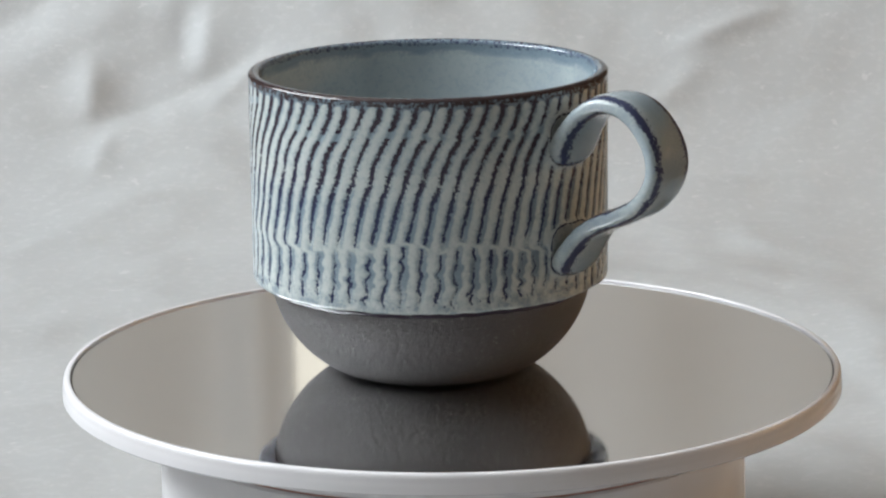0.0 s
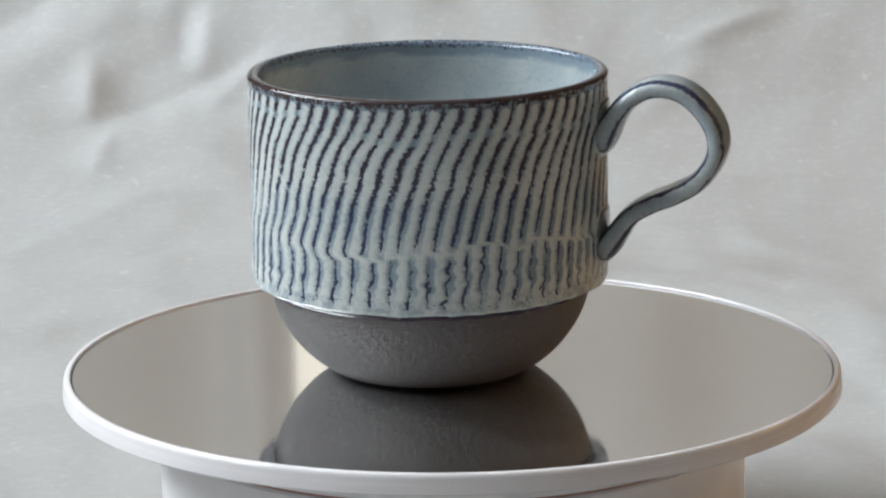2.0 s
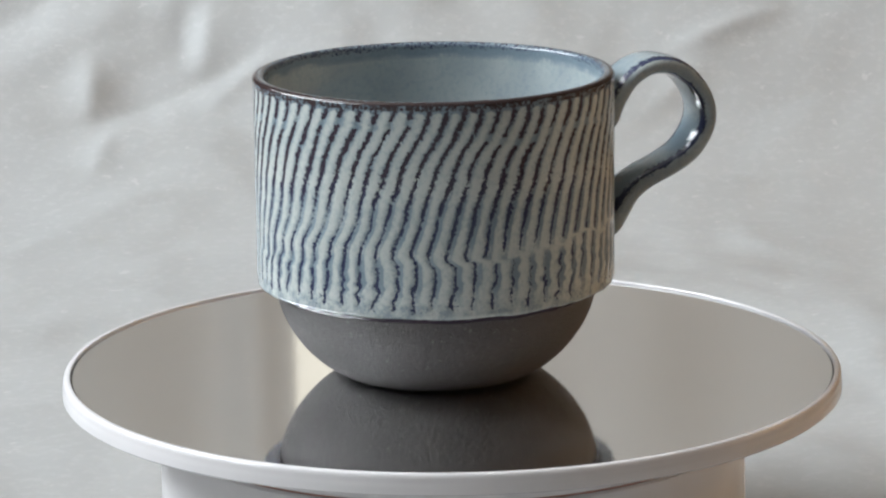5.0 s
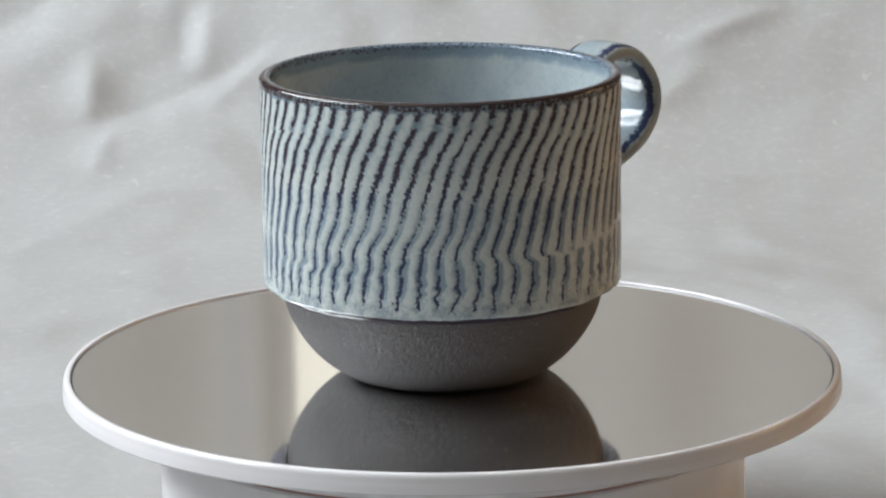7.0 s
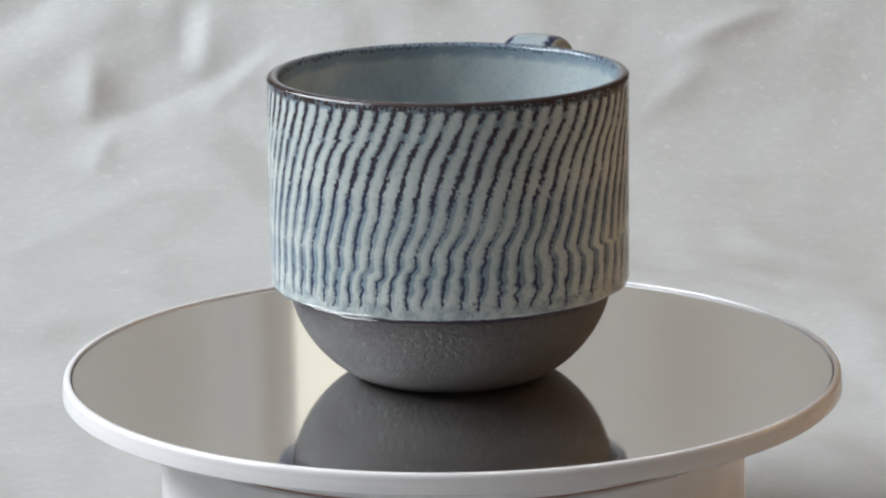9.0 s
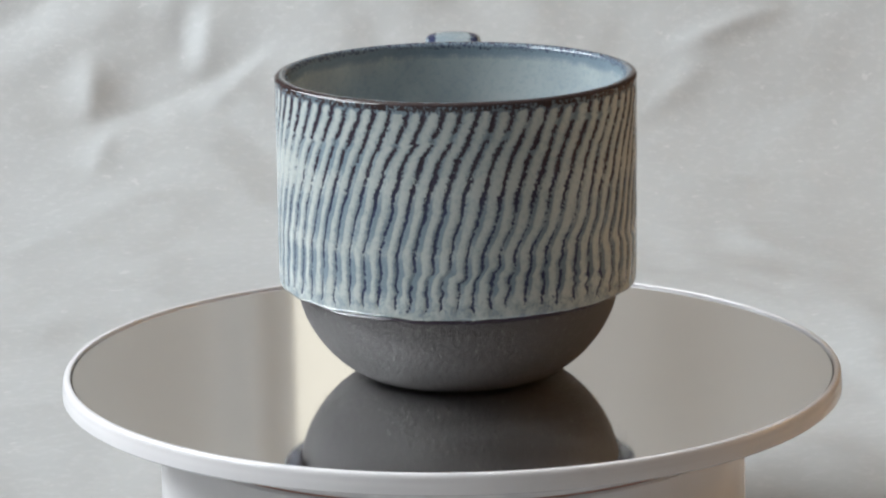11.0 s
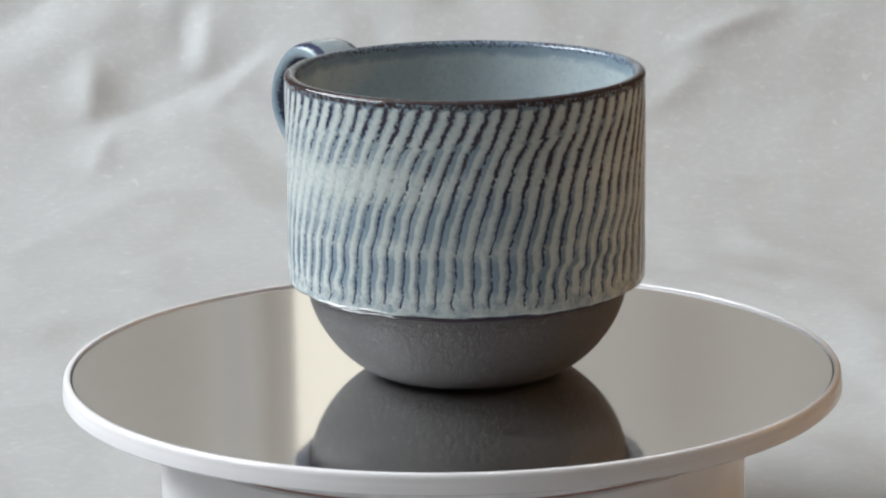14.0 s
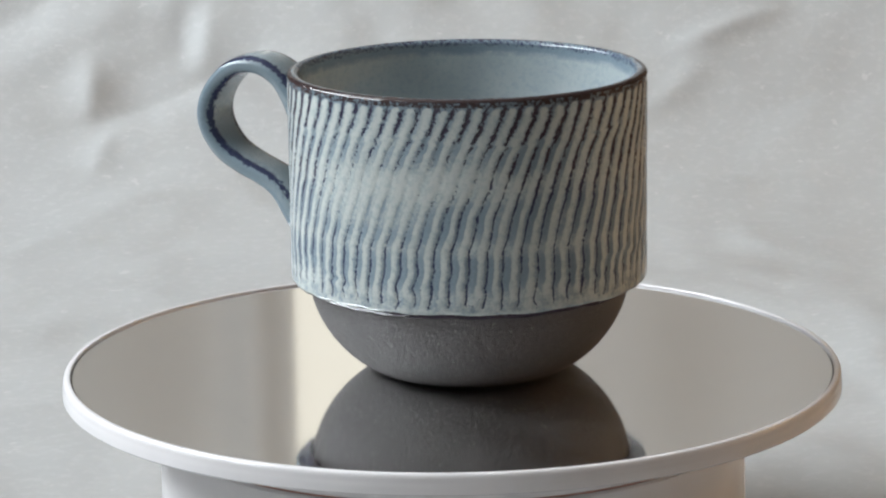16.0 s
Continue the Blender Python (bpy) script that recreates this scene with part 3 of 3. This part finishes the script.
def mug():
    m = tagged(empty("mug"), "pale blue glazed stoneware mug with slanting dark cuts", "mug")
    outer = wall_profile()
    nu = 1440
    T = np.linspace(-180, 180, nu, endpoint=False)
    R0, Z0 = np.array([q[0] for q in outer]), np.array([q[1] for q in outer])
    TT, ZZ = np.meshgrid(T, Z0 * 1000, indexing="ij")
    stroke, pool, tone, relief = stroke_fields(TT, ZZ)
    # darker rows from the bead's top round to the underside of the overhang
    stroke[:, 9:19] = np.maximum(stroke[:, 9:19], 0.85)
    # a rolled fillet of glaze where the handle's tips are pressed on
    side = np.radians(TT - HANDLE_AT) * WALL_R * 1000
    for lo, hi in ((58.0, 66.0), (30.6, 38.5)):
        qx, qz = np.abs(side) - 7.6 + 4.5, np.abs(ZZ - (lo + hi) / 2) - (hi - lo) / 2 + 4.5 * step(hi, lo, ZZ)
        dist = np.hypot(np.maximum(qx, 0), np.maximum(qz, 0)) + np.minimum(np.maximum(qx, qz), 0) - 4.5
        near = np.exp(-(np.maximum(dist, 0) / 1.0) ** 2)
        stroke = np.maximum(stroke * (1 - near), 0.80 * np.exp(-((dist - 0.10) / 0.30) ** 2))
        pool = np.maximum(pool * (1 - near), 0.45 * near)
        relief = relief * (1 - near) - 2.6 * near * step(78.0, 74.0, ZZ)
    fade = step(0.0240, 0.0268, Z0) * step(0.0752, 0.0742, Z0)
    rad = R0[None, :] - relief * fade[None, :] * 0.00022
    rad = rad + 0.00012 * (lattice(50, (TT + 180) / 360 * 24, ZZ / 6, 24) - 0.5) * fade[None, :]
    # the glaze stops in an uneven, beaded line
    runny = step(0.0262, 0.0240, Z0)[None, :] * ((lattice(64, (TT + 180) / 360 * 90, ZZ * 0, 90) - 0.5) * 0.34 + (lattice(65, (TT + 180) / 360 * 30, ZZ * 0, 30) - 0.5) * 0.3)
    ang = np.radians(TT)
    co = np.stack([rad * np.cos(ang), rad * np.sin(ang), (ZZ + runny) / 1000], -1)
    me = grid_mesh("outer_wall", co, nu, len(outer), wrap_u=True)
    rim_brown = step(74.9, 75.5, ZZ + 0.5 * (lattice(51, (TT + 180) / 360 * 180, ZZ * 0, 180) - 0.5))
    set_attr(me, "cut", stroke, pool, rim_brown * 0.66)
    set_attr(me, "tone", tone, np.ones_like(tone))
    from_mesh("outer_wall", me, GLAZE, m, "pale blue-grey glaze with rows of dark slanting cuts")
    # rim and inside, turned in one piece
    prof = [(WALL_R, 0.0752), (WALL_R + 0.0001, 0.0760)]
    rr = (WALL_R + 0.0001 - INNER_R) / 2
    prof += [(INNER_R + rr + rr * math.cos(a), 0.0760 + 0.0012 * math.sin(a)) for a in np.linspace(0, math.pi, 15)[1:]]
    prof += [(INNER_R - 0.0001 * k, z) for k, z in enumerate(np.linspace(0.0755, 0.022, 40))]
    r_in = prof[-1][0]
    prof += [(r_in * math.cos(a), 0.022 - 0.016 * math.sin(a)) for a in np.linspace(0, math.pi / 2, 20)[1:-1]] + [(0.0005, 0.006)]
    nu = 720
    T = np.linspace(-180, 180, nu, endpoint=False)
    R1, Z1 = np.array([q[0] for q in prof]), np.array([q[1] for q in prof])
    order = np.arange(len(prof))
    TT, OO = np.meshgrid(T, order, indexing="ij")
    ZZ, RR = Z1[OO] * 1000, R1[OO]
    turn = (TT + 180) / 360
    inside = (OO > 11)
    wob = 0.9 * (lattice(52, turn * 90, ZZ / 2, 90) - 0.5) + 0.5 * (lattice(53, turn * 30, ZZ * 0, 30) - 0.5)
    blue = np.where(inside, 0.46 + 0.12 * lattice(55, turn * 40, ZZ / 9, 40) + 0.75 * step(73.0, 76.0, ZZ + wob), 1.0)
    ruff = lattice(56, turn * 240, ZZ / 0.7, 240)
    bare = np.where(inside, 0.0, 1.0) * np.where(OO < 3, 0.36 + 0.40 * ruff, np.where(OO < 7, 0.90, np.where(OO < 9, 0.52, 0.20)))
    inkd = np.where(inside, step(73.8, 76.2, ZZ + wob) * 0.50, 0.5)
    ang = np.radians(TT)
    rr_w = RR + 0.00010 * (lattice(54, turn * 20, ZZ / 7, 20) - 0.5) + np.where(inside, 0.00005, 0.00012) * (lattice(57, turn * 160, ZZ / 1.4, 160) - 0.5)
    rr_w[:, 0] = WALL_R
    co = np.stack([rr_w * np.cos(ang), rr_w * np.sin(ang), ZZ / 1000], -1)
    me = grid_mesh("rim_and_inside", co, nu, len(prof), wrap_u=True)
    set_attr(me, "cut", inkd, blue, bare)
    set_attr(me, "tone", np.where(inside, 0.1, 0.8), np.where(inside, 0.12 + 0.9 * step(72.0, 75.0, ZZ), 1.0), np.where(inside, 0.42, 1.0))
    from_mesh("rim_and_inside", me, GLAZE, m, "dark brown rim over a smooth pale blue inside")
    # unglazed bowl-shaped foot
    zs = np.linspace(0.0006, EDGE_Z - 0.00005, 36)
    h = EDGE_Z
    prof = [(0, 0.0012), (FOOT_R - 0.005, 0.0012), (FOOT_R - 0.004, 0.0)] + [(FOOT_R - 0.001, 0.0), (FOOT_R, 0.0003)]
    prof += [(FOOT_R + (EDGE_R - 0.0006 - FOOT_R) * (1 - ((h - z) / h) ** 1.75) ** (1 / 1.5), z) for z in zs]
    prof += [(0, EDGE_Z - 0.00005)]
    lathe("foot_bowl", prof, CLAY, m, "unglazed matte dark grey clay lower bowl", 200)
    handle(m)
    return m


def handle(m):
    """A flat strap pulled out from the wall in an ear shape, its tips pressed on."""
    ctrl = [(0.0454, 0.0574), (0.0463, 0.0614), (0.0482, 0.0662), (0.0520, 0.0713), (0.0575, 0.0743), (0.0635, 0.0742), (0.0685, 0.0715), (0.0726, 0.0665),
            (0.0742, 0.0612), (0.0731, 0.0562), (0.0692, 0.0511), (0.0634, 0.0477), (0.0575, 0.0452), (0.0525, 0.0420), (0.0490, 0.0372), (0.0467, 0.0333), (0.0454, 0.0301)]
    P = np.array(ctrl)
    pts = []
    for k in range(len(P) - 1):
        a, b, c, d = P[max(k - 1, 0)], P[k], P[k + 1], P[min(k + 2, len(P) - 1)]
        for t in np.linspace(0, 1, 12, endpoint=False):
            pts.append(0.5 * (2 * b + (c - a) * t + (2 * a - 5 * b + 4 * c - d) * t * t + (3 * b - a - 3 * c + d) * t ** 3))
    pts.append(P[-1])
    pts = np.array(pts)
    tan = np.gradient(pts, axis=0)
    tan /= np.linalg.norm(tan, axis=1)[:, None]
    nor = np.stack([tan[:, 1], -tan[:, 0]], -1)
    arc = np.concatenate([[0], np.cumsum(np.linalg.norm(np.diff(pts, axis=0), axis=1))])
    end = np.minimum(arc, arc[-1] - arc)
    tip = np.sqrt(np.clip(1 - (1 - np.clip(end / 0.006, 0, 1)) ** 2, 0, 1))
    wide = (0.0074 + 0.0012 * step(0.018, 0.004, end)) * np.maximum(tip, 0.03)
    thick = (0.0025 + 0.0004 * step(0.016, 0.005, end)) * np.maximum(tip, 0.05)
    n = 48
    phi = np.linspace(0, 2 * math.pi, n, endpoint=False)
    ex = 2 / 2.8
    cx, cy = np.sign(np.cos(phi)) * np.abs(np.cos(phi)) ** ex, np.sign(np.sin(phi)) * np.abs(np.sin(phi)) ** ex
    side = wide[:, None] * cx[None, :]
    off = thick[:, None] * cy[None, :]
    r = pts[:, 0][:, None] + nor[:, 0][:, None] * off
    z = pts[:, 1][:, None] + nor[:, 1][:, None] * off
    hug = step(0.016, 0.004, end)[:, None]
    r = r - hug * side ** 2 / (2 * WALL_R)
    a = radians(HANDLE_AT)
    co = np.stack([r * math.cos(a) - side * math.sin(a), r * math.sin(a) + side * math.cos(a), z], -1)
    me = grid_mesh("handle", co, len(pts), n, wrap_v=True)
    PH = np.broadcast_to(phi, side.shape)
    AR = np.broadcast_to(arc[:, None], side.shape)
    corner = np.abs(np.mod(PH + math.pi / 4, math.pi / 2) - math.pi / 4)
    corner = math.pi / 4 - corner
    wob = lattice(61, AR * 500, PH * 2.2)
    line = np.exp(-(corner / (0.23 + 0.18 * wob)) ** 2) * (0.74 + 0.5 * lattice(62, AR * 260, PH * 1.5))
    # one narrow side is bluer than the other: its shade is put into the colour
    face = np.where(np.abs(np.sin(PH)) > 0.72, 0.72, np.where(np.cos(PH) > 0, 0.85, 0.52)) * (0.7 + 0.6 * lattice(63, AR * 90, PH))
    ring = np.exp(-((end - 0.0015) / 0.0012) ** 2)[:, None] * np.ones_like(side)
    tipc = step(0.0028, 0.0008, end)[:, None] * np.ones_like(side) * 0.80
    set_attr(me, "cut", np.maximum(line * 0.95, tipc), np.maximum(np.maximum(face, line), 0.8 * ring), np.zeros_like(side))
    set_attr(me, "tone", np.full(side.shape, 0.1), np.full(side.shape, 0.45))
    bm = bmesh.new()
    bm.from_mesh(me)
    bmesh.ops.recalc_face_normals(bm, faces=bm.faces)
    bm.to_mesh(me)
    bm.free()
    from_mesh("handle", me, GLAZE, m, "strap handle with dark blue edges")


MUG = mug()


# ---- what moves: the platter turns and carries the mug, which stands off its centre ----
def turned(t):
    """The platter's turn in degrees at t seconds."""
    u = (t - 8) / 8
    return math.degrees(-1.738833 + 1.566012 * u + 0.032325 * u ** 2 + 0.214025 * u ** 3 - 0.020868 * u ** 4 - 0.100733 * u ** 5)


OFF_CENTRE = 0.00500


def motions():
    times = [0.5 * k for k in range(33)]
    walk(PLATTER, [(t, pose(0, 0, -TABLE_Z, 0, 0, turned(t))) for t in times])
    walk(MUG, [(t, pose(OFF_CENTRE * math.cos(radians(turned(t))), OFF_CENTRE * math.sin(radians(turned(t))), 0.0, 0, 0, turned(t))) for t in times])


motions()
